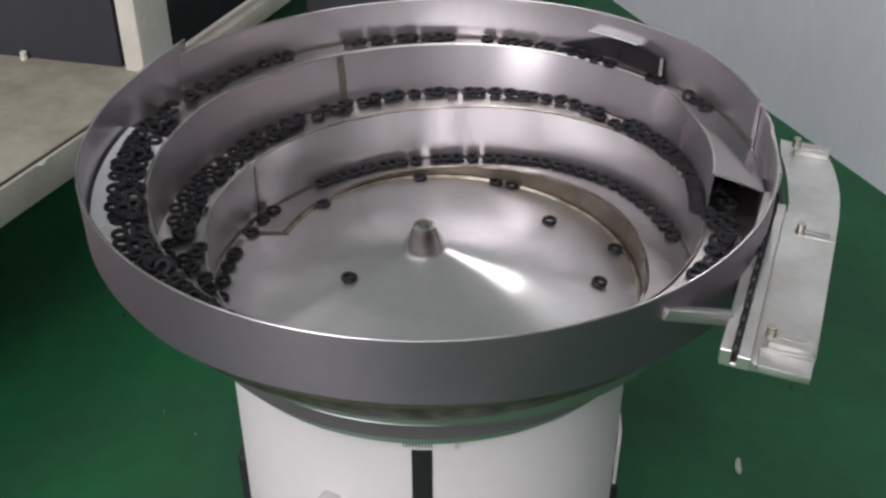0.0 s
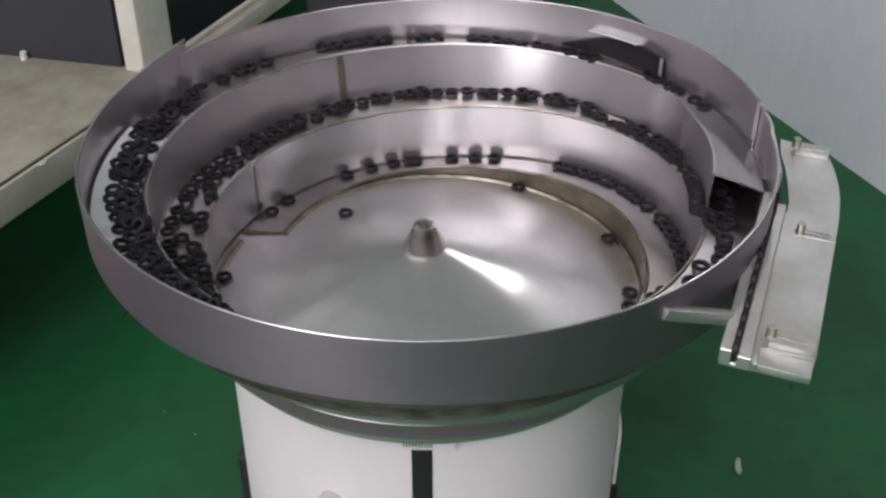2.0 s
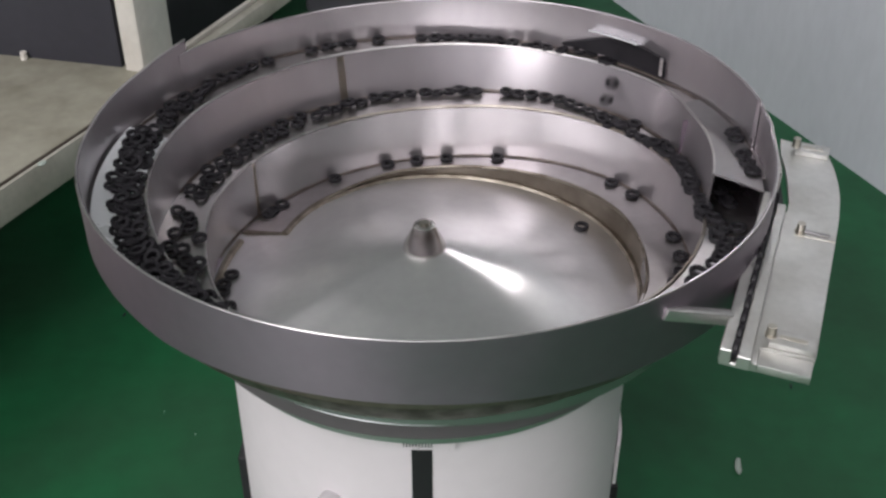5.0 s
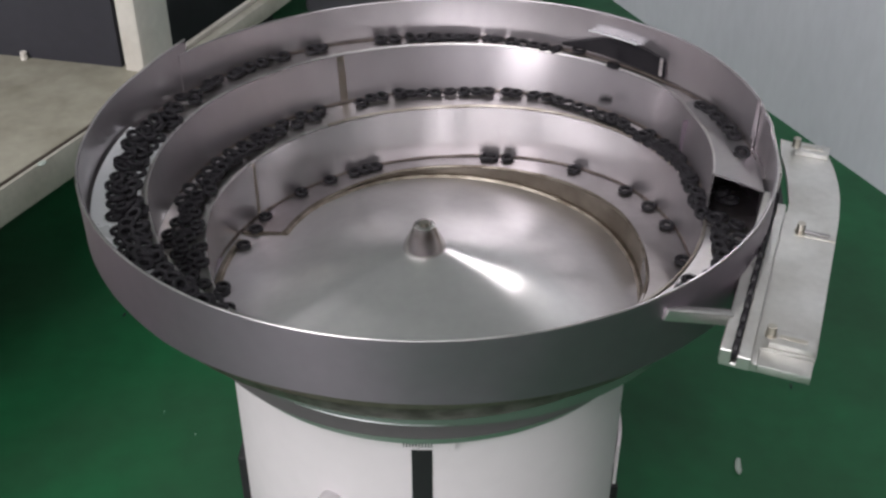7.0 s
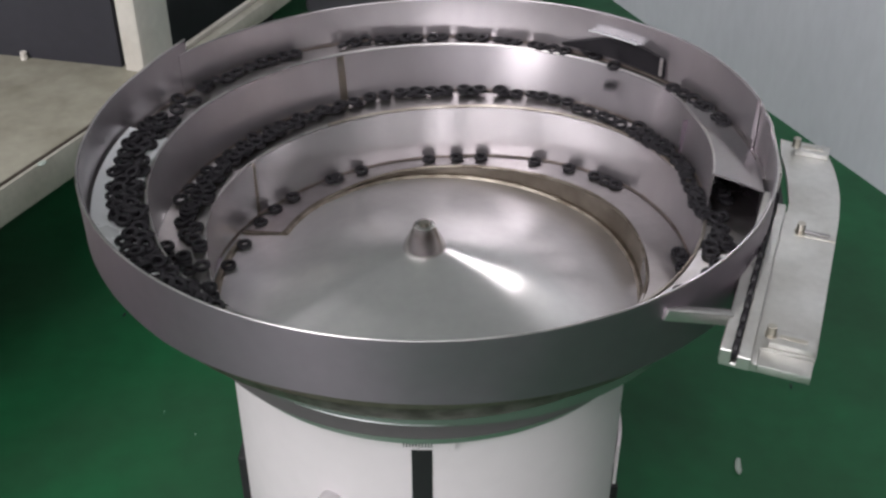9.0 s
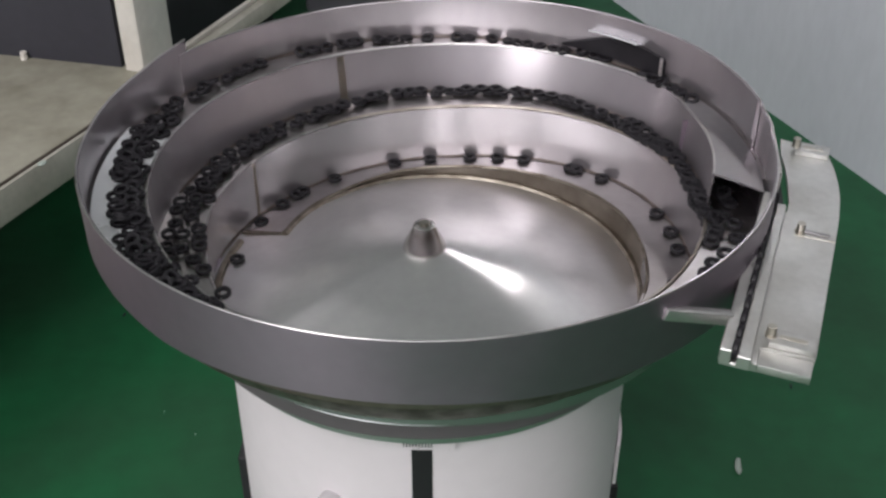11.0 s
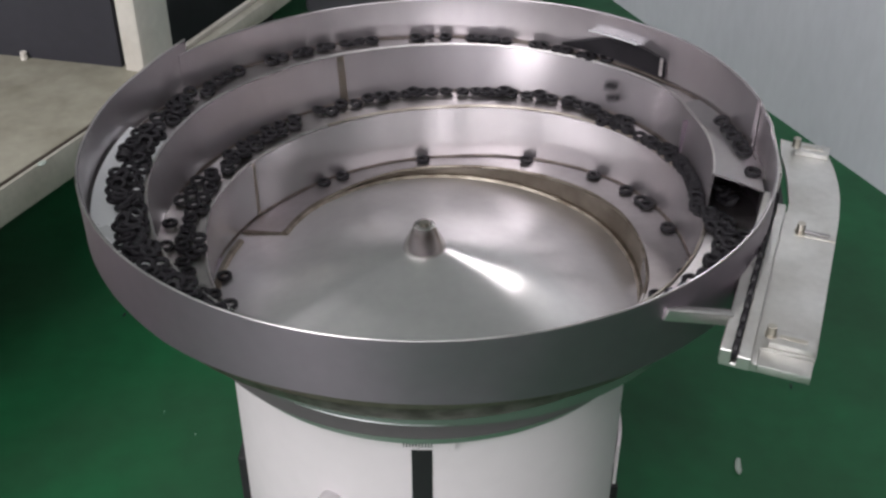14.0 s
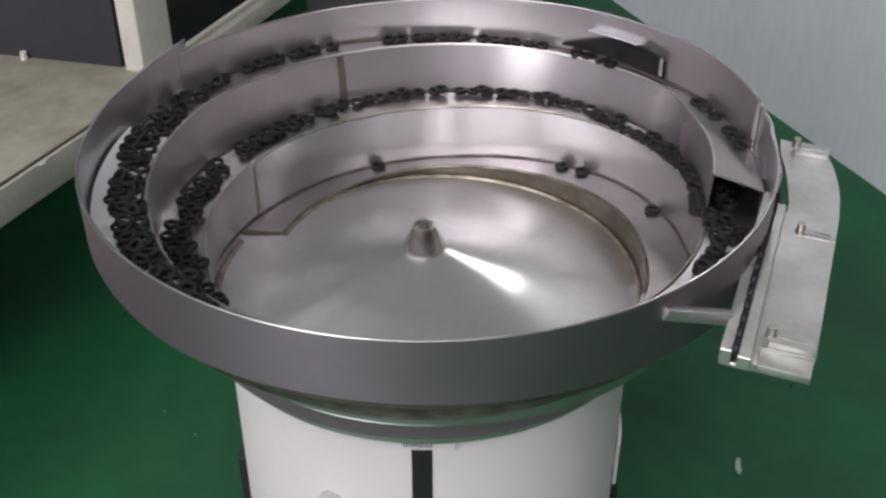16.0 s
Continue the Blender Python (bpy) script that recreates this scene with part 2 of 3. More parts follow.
def build_bowl(feeder):
    # turned bottom disc, gently coned
    prof = [(0.0, RIM + disc_z(0))] + [(0.216 * i / 44, RIM + disc_z(0.216 * i / 44)) for i in range(1, 45)]
    prof += [(0.216, RIM - 0.180), (0.0, RIM - 0.180)]
    part("bottom_disc", lathe(bmesh.new(), prof, 128), M_DISC, feeder, "turned stainless steel bottom disc, gently coned")
    # centre nut
    z0 = RIM + disc_z(0)
    prof = [(0.0, z0 - 0.010), (0.0198, z0 - 0.010), (0.0206, z0 - 0.004), (0.0203, z0 - 0.001), (0.0110, z0 + 0.0190), (0.0104, z0 + 0.0215),
            (0.0088, z0 + 0.0225), (0.0062, z0 + 0.0225), (0.0056, z0 + 0.020), (0.0, z0 + 0.020)]
    nut = part("centre_nut", lathe(bmesh.new(), prof, 48, pose(-0.0042, -0.001, 0)), M_CONE, feeder, "conical turned steel centre nut")
    bm = bmesh.new()
    bmesh.ops.create_cone(bm, cap_ends=True, segments=6, radius1=0.0050, radius2=0.0046, depth=0.006, matrix=pose(-0.0042, -0.001, z0 + 0.0215))
    part("bolt_head", bm, M_BOLT, nut, smooth=False)
    t = 0.0015
    # track floor, split where it crosses a turn so that each turn is a part of its own
    spans = ((START, 180), (180, 360), (360, 546), (546.01, 720), (720, END))
    for a, b in spans:
        part("track", sweep(bmesh.new(), lambda th: ((lip_r(th), track_z(th)), (edge_r(th), foot_z(th) - 0.001),
                                                     (edge_r(th), foot_z(th) - t - 0.001), (lip_r(th), track_z(th) - t)), a, b),
             M_LEDGE, feeder, "stainless spiral track")
    # walls below each lip
    for a, b in spans:
        def wall(th):
            z1 = track_z(th) - 0.0005
            z0 = min(foot_z(th - 360) - 0.003 if th >= 360 + START + 0.6 else -0.178, z1 - 0.001)
            low = foot_r(th - 360) if th >= 720 else lip_r(th)
            return ((lip_r(th), z1), (lip_r(th) + t, z1), (low + t, z0), (low, z0))
        # the lowest turn's riser is browner than the others
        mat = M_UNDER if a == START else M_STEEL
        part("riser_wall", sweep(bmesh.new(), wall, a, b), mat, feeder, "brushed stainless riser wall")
    # lips: a thin bright folded edge, browned by the weld on the lower turns
    def bead(r_off, z_off, w, table=lip_r):
        def sec(th):
            r, z = table(th) + r_off, (foot_z if table == foot_r else track_z)(th) + z_off
            return [(r + w * math.cos(k * math.pi / 3), z + w * math.sin(k * math.pi / 3)) for k in range(6)]
        return sec
    for a, b, mat in ((START, 200, M_WELD), (200, 420, M_EDGE), (420, 660, M_TINT), (660, END, M_EDGE)):
        part("lip", sweep(bmesh.new(), bead(0.0005, 0.0006, 0.0013 if mat == M_EDGE else 0.0017), a, b), mat, feeder, "folded lip of the track")
    # dark weld at the foot of the walls
    for a, b in ((11, 185), (375, 540), (735, 900)):
        part("weld_seam", sweep(bmesh.new(), bead(-0.0006, 0.0001, 0.0010, foot_r), a, b), M_FOOT, feeder, "dark grimy weld seam")
    def edge_bead(th):
        r = min(lip_r(th) - 0.0012, 0.2055) if th < 360 else 0.2055
        z = disc_z(r) + 0.001
        return [(r + 0.0042 * math.cos(k * math.pi / 3), z + 0.0030 * math.sin(k * math.pi / 3)) for k in range(6)]
    part("weld_seam", sweep(bmesh.new(), edge_bead, 24, 380), M_WELD, feeder, "browned weld round the bottom disc")
    # upright joints in the risers
    for th, turn in ((69.0, 720), (33.6, 360)):
        r1, z1 = lip_r(th + turn) - 0.0006, track_z(th + turn) - 0.002
        r0, z0 = foot_r(th + turn - 360) - 0.0006, foot_z(th + turn - 360) + 0.001
        d = 0.9 if turn == 720 else 0.5
        part("weld_seam", sweep(bmesh.new(), lambda q: ((r1, z1), (r1 + 0.001, z1), (r0 + 0.001, z0), (r0, z0)), th - d, th + d, 0.3), M_TINT, feeder, "brown upright weld")
    def start_weld(th):
        return ((0.1615, -0.1612), (0.2125, -0.1722), (0.2125, -0.1765), (0.1615, -0.1680))
    part("weld_seam", sweep(bmesh.new(), start_weld, START - 0.9, START + 0.5, 0.4), M_WELD, feeder, "brown weld at the start of the track")
    # dark pocket left open under the end of the top track
    part("pocket_floor", sweep(bmesh.new(), lambda th: ((foot_r(th) + 0.0012, -0.0835), (0.302, -0.0835), (0.302, -0.085), (foot_r(th) + 0.0012, -0.085)), 520, 546), M_LEDGE, feeder)
    part("pocket_wall", sweep(bmesh.new(), lambda th: ((0.3017, -0.040), (0.303, -0.040), (0.303, -0.0865), (0.3017, -0.0865)), 160, 184.8), M_OUTER, feeder)
    part("pocket_wall", sweep(bmesh.new(), lambda th: ((0.2670, -0.048), (0.2995, -0.048), (0.2995, -0.0865), (0.2670, -0.0865)), 519.6, 520), M_OUTER, feeder)
    # outer sheets
    part("outer_wall", sweep(bmesh.new(), lambda th: ((0.3, rim_top(th)), (0.3 + t, rim_top(th)), (0.3 + t, -0.062), (0.3, -0.062)), 33, 176),
         M_STEEL, feeder, "back sheet of the stainless outer wall")
    def front(th):
        r = 0.3015 if th > 184 else 0.3035
        z1 = knots(((172, 0.005), (184, 0.001), (190, -0.001), (215, 0.0), (310, 0.0), (330, -0.001), (361, -0.0055), (383, -0.003), (391, 0.0015), (395.4, 0.004)), th)
        z0 = knots(((172, -0.052), (184, -0.055), (185.2, -0.0855), (200, -0.076), (215, -0.066), (228, -0.0613), (250, -0.0595), (270, -0.0562), (286, -0.0555), (300, -0.0575), (310, -0.0585), (320, -0.056), (330, -0.0542), (360, -0.054), (395.4, -0.052)), th)
        return ((r, z1), (r + t, z1), (r + t, z0), (r, z0))
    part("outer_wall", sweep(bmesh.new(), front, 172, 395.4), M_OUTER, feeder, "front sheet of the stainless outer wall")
    # second skin: the inside of the same sheet keeps the untoned steel
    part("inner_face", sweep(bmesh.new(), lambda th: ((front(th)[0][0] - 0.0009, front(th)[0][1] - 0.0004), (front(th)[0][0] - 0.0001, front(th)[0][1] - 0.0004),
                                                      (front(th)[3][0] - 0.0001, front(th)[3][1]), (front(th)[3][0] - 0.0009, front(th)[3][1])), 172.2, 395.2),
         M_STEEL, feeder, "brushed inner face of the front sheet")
    part("rim", sweep(bmesh.new(), lambda th: [(front(th)[0][0] + 0.0008 + 0.0009 * math.cos(k * math.pi / 3), front(th)[0][1] + 0.0009 * math.sin(k * math.pi / 3))
                                               for k in range(6)], 172, 395.4), M_EDGE, feeder, "bright cut rim")
    part("rim", sweep(bmesh.new(), lambda th: [(0.3008 + 0.0011 * math.cos(k * math.pi / 3), rim_top(th) + 0.0011 * math.sin(k * math.pi / 3))
                                               for k in range(6)], 33, 176), M_STEEL, feeder)
    # underside: a stepped skirt below the outer sheet, its lower step painted dark for shade, a browned weld and the
    # clamping band above the drum
    part("skirt", sweep(bmesh.new(), lambda th: ((0.2865, -0.0600), (0.2880, -0.0600), (0.2880, -0.0745), (0.2865, -0.0745)), 205, 340), M_UNDER, feeder, "brown lower skirt of the bowl")
    part("skirt", sweep(bmesh.new(), lambda th: ((0.2500, -0.0735), (0.2870, -0.0735), (0.2790, -0.0900), (0.2420, -0.1300)), 205, 340), M_FOOT, feeder, "underside of the bowl, its shade painted dark brown")
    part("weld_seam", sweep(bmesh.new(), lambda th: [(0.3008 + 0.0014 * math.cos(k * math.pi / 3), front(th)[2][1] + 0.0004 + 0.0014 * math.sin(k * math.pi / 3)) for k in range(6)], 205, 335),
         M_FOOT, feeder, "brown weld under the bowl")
    def band_top(th):
        return -0.1462
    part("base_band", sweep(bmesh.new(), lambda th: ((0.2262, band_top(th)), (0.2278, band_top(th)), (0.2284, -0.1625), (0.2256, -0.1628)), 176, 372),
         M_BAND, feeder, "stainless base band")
    # near-white bead along part of the band's edge, painting its highlight
    part("band_glint", sweep(bmesh.new(), lambda th: [(0.2282 + 0.0016 * math.cos(k * math.pi / 3), band_top(th) + 0.0016 * math.sin(k * math.pi / 3)) for k in range(6)], 262, 308),
         M_SHEET, feeder, "pale bead drawn for the light on the band's edge")
    part("band_floor", sweep(bmesh.new(), lambda th: ((0.2088, -0.1765), (0.2274, -0.1615), (0.2274, -0.1627), (0.2088, -0.1785)), 176, 372), M_OUTER, feeder)
    # bright sheet that widens the top track beside the shelf, and guides
    part("guide_sheet", sweep(bmesh.new(), lambda th: ((0.258, track_z(th) + 0.0014), (0.2975, track_z(th) + 0.009), (0.2975, track_z(th) + 0.0078),
                                                       (0.258, track_z(th) + 0.0002)), 676, 735), M_SHEET, feeder, "bright satin guide sheet")
    bm, tops = bmesh.new(), []
    for i in range(17):
        th = 876 + 30.0 * i / 16
        line = []
        for k in range(5):
            r = lip_r(th) - 0.0004 + (0.297 - lip_r(th)) * k / 4
            slant = 5.6 * (k / 4) * (i / 16) ** 4
            line.append([bm.verts.new(around(th + slant, r, track_z(th) + z)) for z in (0.0014, 0.0)])
        tops.append(line)
    for a, b in zip(tops, tops[1:]):
        for k in range(4):
            bm.faces.new((a[k][0], a[k + 1][0], b[k + 1][0], b[k][0]))
            bm.faces.new((a[k][1], b[k][1], b[k + 1][1], a[k + 1][1]))
        for k in (0, 4):
            bm.faces.new((a[k][0], b[k][0], b[k][1], a[k][1]))
    for line in (tops[0], tops[-1]):
        for k in range(4):
            bm.faces.new((line[k][0], line[k][1], line[k + 1][1], line[k + 1][0]))
    part("guide_sheet", bm, M_BRIGHT, feeder, "bright steel outlet sheet with a slanting end")
    def strip_top(th):
        return knots(((840, -0.0135), (858, -0.0110), (865.4, -0.0150)), th)
    def shade_top(th):
        return knots(((840, -0.038), (850, -0.0200), (858, -0.0165), (865.4, -0.0205)), th)
    # dark strip added for the shade below the flap, which is open there
    part("guide_strip", sweep(bmesh.new(), lambda th: ((0.2955, shade_top(th)), (0.2985, shade_top(th)), (0.2985, -0.040), (0.2955, -0.040)), 840, 865.2), M_RING, feeder, "dark strip added for the shade under the flap")
    part("guide_strip", sweep(bmesh.new(), lambda th: ((0.2893, strip_top(th)), (0.2970, strip_top(th) - 0.003), (0.2970, strip_top(th) - 0.0042), (0.2893, strip_top(th) - 0.0012)), 858.6, 865.2), M_RING, feeder, "dark end of the flap")
    part("guide_strip", sweep(bmesh.new(), lambda th: ((0.2895, strip_top(th) - 0.0002), (0.2995, strip_top(th) - 0.0035), (0.2995, strip_top(th) - 0.0047), (0.2895, strip_top(th) - 0.0014)), 846.5, 858.5), M_SHEET, feeder, "bright deflecting flap")
    part("guide_strip", sweep(bmesh.new(), lambda th: ((0.2891, strip_top(865.4)), (0.2910, strip_top(865.4)), (0.2910, -0.034), (0.2891, -0.034)), 865.2, 865.8, 0.3), M_EDGE, feeder, "bright cut end of the strip")
    # sheet joint at the far side
    part("wall_joint", sweep(bmesh.new(), lambda th: ((0.2990, rim_top(th)), (0.2999, rim_top(th)), (0.2999, -0.030), (0.2990, -0.030)), 137.2, 175.5), M_STEEL, feeder, "overlapping sheet of the outer wall")


CHUTE_TURN = math.degrees(math.atan2(-0.9203, -0.3912))


def chute_at(u, v, z):
    """A place on the outlet chute: u along it, v away from the bowl, z from the rim."""
    return Vector((0.295 - 0.3912 * u + 0.9203 * v, -0.066 - 0.9203 * u - 0.3912 * v, RIM + z))


def bar(u0, u1, v0, v1, z0, z1, bevel=0.0008, turn=0.0):
    c = chute_at((u0 + u1) / 2, (v0 + v1) / 2, (z0 + z1) / 2)
    return block(abs(u1 - u0), abs(v1 - v0), abs(z1 - z0), pose(*c, 0, 0, CHUTE_TURN + turn), bevel)


def build_chute(feeder):
    chute = new("outlet_chute")
    chute.parent = feeder
    tagged(chute, "bare aluminium outlet chute with a slot full of rings")
    def rail(u0, u1, a0, b0, a1, b1, z0, z1):
        q = [chute_at(u, v, 0) for u, v in ((u0, a0), (u0, b0), (u1, b1), (u1, a1))]
        bm = prism(bmesh.new(), [(p.x, p.y) for p in q], RIM + z0, RIM + z1)
        bmesh.ops.bevel(bm, geom=bm.edges[:], offset=0.0007, segments=1, affect="EDGES")
        return bm
    part("rail", rail(-0.002, 0.2245, -0.0065, 0.0020, -0.0031, 0.0056, -0.046, -0.034), M_PLATE, chute, "narrow inner rail")
    part("base_bar", rail(0.012, 0.2230, 0.0120, 0.0165, 0.0185, 0.0240, -0.049, -0.0415), M_PLATE, chute, "base bar under the outer rail")
    part("rail", rail(0.012, 0.2275, 0.0066, 0.0142, 0.0096, 0.0195, -0.046, -0.035), M_PLATE, chute, "outer rail")
    part("slot_bottom", rail(-0.004, 0.2235, -0.0055, 0.0140, -0.0025, 0.0190, -0.0492, -0.0456), M_PLATE, chute, "slot bottom")
    # curved lead-in rails at the outlet
    part("lead_in", sweep(bmesh.new(), lambda th: ((0.3042, -0.012), (0.3070, -0.012), (0.3070, -0.046), (0.3042, -0.046)), 178, 193), M_PLATE, chute, "curved lead-in rail")
    part("lead_in", sweep(bmesh.new(), lambda th: ((0.3072, -0.0400), (0.3125, -0.0400), (0.3125, -0.046), (0.3072, -0.046)), 178, 195), M_BLACK, chute, "dark curved slot")
    # wide carrier plate with a curved outer end
    outline = [(-0.113, -0.0075), (-0.108, 0.020), (-0.096, 0.036), (-0.086, 0.0412), (-0.0726, 0.0455), (-0.048, 0.0515), (-0.0258, 0.0551), (0.01, 0.0578), (0.0477, 0.0586), (0.2024, 0.0615), (0.2045, 0.0225),
               (-0.004, 0.0150), (-0.040, 0.0085), (-0.060, 0.0040), (-0.085, -0.0035)]
    pts = [chute_at(u, v, 0) for u, v in outline]
    bm = prism(bmesh.new(), [(q.x, q.y) for q in pts], RIM - 0.0455, RIM - 0.0405)
    part("carrier_plate", bm, M_PLATE, chute, "wide aluminium carrier plate", smooth=False)
    part("plate_seam", bar(0.046, 0.0475, 0.026, 0.0584, -0.0407, -0.0400, 0), M_BOLT, chute)
    # adjusting brackets with slots and bolts
    for k, (u, v0, v1) in enumerate(((-0.0965, 0.004, 0.036), (0.0405, 0.026, 0.056), (0.1935, 0.024, 0.058))):
        if k != 1:
            part("bracket", bar(u - 0.009, u + 0.009, v0 + 0.004, v1 + 0.002, -0.0404, -0.0355), M_PLATE, chute, "slotted adjusting bracket")
            part("slot", bar(u - 0.002, u + 0.002, v0 + 0.010, v1 - 0.004, -0.0356, -0.0351, 0), M_BOLT, chute, "dark adjusting slot")
        else:
            part("slot", bar(u - 0.0016, u + 0.0016, v0 + 0.006, v1 - 0.002, -0.0404, -0.0385), M_BRIGHT, chute, "bright slot edge")
        z = -0.0404 if k == 1 else -0.0356
        c = chute_at(u, v0 + 0.004, 0)
        bm = bmesh.new()
        bmesh.ops.create_cone(bm, cap_ends=True, segments=20, radius1=0.0047, radius2=0.0047, depth=0.0012, matrix=pose(c.x, c.y, RIM + z + 0.0004))
        bmesh.ops.create_cone(bm, cap_ends=True, segments=20, radius1=0.0036, radius2=0.0034, depth=0.0068, matrix=pose(c.x, c.y, RIM + z + 0.0045))
        part("bolt", bm, M_BOLT, chute, "socket-head bolt")
    part("end_block", bar(0.2035, 0.2215, 0.0215, 0.0608, -0.0500, -0.0430), M_PLATE, chute, "aluminium end block")
    part("end_block", bar(-0.1025, -0.088, 0.006, 0.040, -0.0560, -0.0456), M_PLATE, chute, "aluminium end block")
    # stay that carries the chute from the bowl
    a, b = around(236.2, 0.3015, -0.0180), chute_at(0.181, -0.003, -0.0385)
    d = b - a
    bm = block(d.length + 0.004, 0.009, 0.0095, pose(*((a + b) / 2), 0, -math.degrees(math.asin(d.z / d.length)), math.degrees(math.atan2(d.y, d.x))), 0.001)
    part("stay", bm, M_PLATE, chute, "square aluminium stay")


def build_drum(feeder):
    top, low, r = RIM - 0.172, 0.045, 0.1976
    prof = [(0.0, top), (r - 0.003, top), (r, top - 0.003), (r, low + 0.004), (r - 0.004, low), (0.0, low)]
    part("drum", lathe(bmesh.new(), prof, 128), M_DRUM, feeder, "white painted sheet-metal drum")
    def arc(th0, th1, r0, r1, z0, z1):
        return sweep(bmesh.new(), lambda th: ((r0, z1), (r1, z1), (r1, z0), (r0, z0)), th0, th1, 1.0)
    seam = 272.2
    part("seam_strip", arc(seam - 2.6, seam + 2.5, r - 0.002, r + 0.0012, -0.500, -0.2035), M_BLACK, feeder, "black rubber strip in the drum's seam")
    part("clamp_band", arc(seam - 9.0, seam + 4, r, r + 0.0022, -0.2030, -0.1905), M_DRUM, feeder, "white clamping band end")
    for i in range(10):
        part("clamp_slot", arc(seam - 2.6 + i * 0.75, seam - 2.3 + i * 0.75, r + 0.0015, r + 0.0028, -0.1995, -0.1950), M_BLACK, feeder)
    part("clamp_screw", arc(seam - 8.2, seam - 6.6, r + 0.001, r + 0.0045, -0.2035, -0.194), M_DRUM, feeder, "clamping screw housing")
    # knob on the front
    k = around(296.8, r, -0.288)
    out = Vector((k.x, k.y, 0)).normalized()
    m = Matrix.Translation(k) @ out.to_track_quat("Z", "Y").to_matrix().to_4x4()
    part("knob", lathe(bmesh.new(), [(0, -0.002), (0.0115, -0.002), (0.0115, 0.010), (0.010, 0.013), (0.0, 0.0135)], 32, m), M_KNOB, feeder, "round pale grey knob")
    # side latch and dark rubber feet
    part("side_latch", arc(176, 196, r + 0.001, r + 0.0045, -0.40, -0.345), M_DRUM, feeder, "white curved side latch")
    part("base_plate", lathe(bmesh.new(), [(0, 0.045), (0.200, 0.045), (0.203, 0.042), (0.203, 0.018), (0, 0.018)], 96), M_BLACK, feeder, "black base plate")
    for th in (8, 98, 188, 278):
        c = around(th, 0.185, 0)
        bm = bmesh.new()
        bmesh.ops.create_cone(bm, cap_ends=True, segments=24, radius1=0.032, radius2=0.026, depth=0.0185, matrix=pose(c.x, c.y, 0.0092))
        part("rubber_foot", bm, M_BLACK, feeder)
    for th, z1 in ((2, 0.155), (178, 0.105)):
        c = around(th, 0.1945, 0)
        part("buffer", block(0.026, 0.05, z1 - 0.03, pose(c.x, c.y, (z1 + 0.03) / 2, 0, 0, -th), 0.004), M_BLACK, feeder, "black rubber buffer")


def build_bench():
    """The steel bench frame beside the feeder: front rail, posts, worn board and dark panel."""
    a, b = Vector((-0.529, 0.299, 0)), Vector((-0.272, 0.905, 0))
    way = (b - a).normalized()
    side = Vector((-way.y, way.x, 0))
    turn = math.degrees(math.atan2(way.y, way.x))
    def at(u, v, z):
        q = a + way * u + side * v
        return pose(q.x, q.y, z, 0, 0, turn)
    bench = new("steel_bench")
    bench.location = (0, 0, 0)
    tagged(bench, "cream painted steel bench frame with a worn board shelf", "bench")
    def along(u, v, z):
        """Along the front rail, turned a little to fit the camera's view."""
        return pose(a.x, a.y, z, 0, 0, turn - 2.5) @ pose(u, v, 0)
    part("front_rail", block(1.56, 0.006, 0.048, along(-0.46, 0.0035, 0.276), 0.0015), M_RAIL, bench, "cream painted front rail")
    part("front_rail", block(1.2, 0.016, 0.030, at(1.0, 0.010, 0.2825), 0.002), M_RAIL, bench, "narrow cream painted front rail")
    part("back_lip", block(1.2, 0.008, 0.012, at(1.0, 0.034, 0.290), 0.001), M_FRAME, bench)
    part("board_gap", block(1.50, 0.0014, 0.003, along(-0.46, 0.0078, 0.3008), 0), M_FOOT, bench, "dark gap along the board")
    part("shelf_board", block(1.36, 0.58, 0.016, along(-0.33, 0.300, 0.2945), 0.002), M_SHELF, bench, "worn beige shelf board")
    for u in (0.345, -1.05):
        part("post", block(0.078, 0.034, 1.02, at(u + 0.036, 0.041, 0.51), 0.003), M_FRAME, bench, "cream painted square post")
    for u in (0.345, -1.05):
        part("post", block(0.060, 0.056, 1.02, at(u + 0.03, 0.60, 0.51), 0.003), M_FRAME, bench, "cream painted square post")
    part("back_rail", block(3.4, 0.040, 0.045, at(0.45, 0.625, 0.2745), 0.002), M_FRAME, bench)
    part("divider_panel", block(0.012, 0.56, 0.70, at(0.307, 0.344, 0.652) @ pose(0, 0, 0, 0, 0, 9.2), 0.001), M_PANEL, bench, "dark grey divider panel")
    bm = bmesh.new()
    bmesh.ops.create_cone(bm, cap_ends=True, segments=12, radius1=0.0055, radius2=0.005, depth=0.012, matrix=pose(-0.609, 0.674, 0.3085))
    part("bolt", bm, M_FRAME, bench, "cream painted bolt head")
    # behind the post: a black box as the bay's shaded inside, and a bin
    def crate(u, v, z, sx, sy, sz, mat, name, label, cat):
        ob = part(name, block(sx, sy, sz, at(u, v, z), 0.008), mat)
        return tagged(ob, label, cat)
    crate(0.78, 0.46, 0.200, 0.62, 0.42, 0.40, M_DARK, "bay_shade_box", "black box standing for the shaded inside of the bench bay", "machine")
    crate(0.62, 0.40, 0.455, 0.20, 0.16, 0.11, M_BLUE, "storage_bin", "dark blue plastic bin on the black box", "bin")
    leg = part("machine_stand", block(0.05, 0.05, 0.9, pose(-0.352, 1.72, 0.45, 0, 0, 12), 0.004), M_GREY)
    tagged(leg, "grey-green painted slim steel machine stand", "stand")
    dark = part("machine_plinth", block(0.20, 0.30, 0.55, pose(-0.49, 1.86, 0.275, 0, 0, 12), 0.01), M_DARK)
    tagged(dark, "black painted machine plinth on the floor", "machine")
    cab = part("control_cabinet", block(0.50, 0.40, 0.80, pose(-0.055, 1.80, 0.40, 0, 0, 6), 0.01), M_GREY)
    tagged(cab, "grey painted control cabinet standing on the green floor", "cabinet")


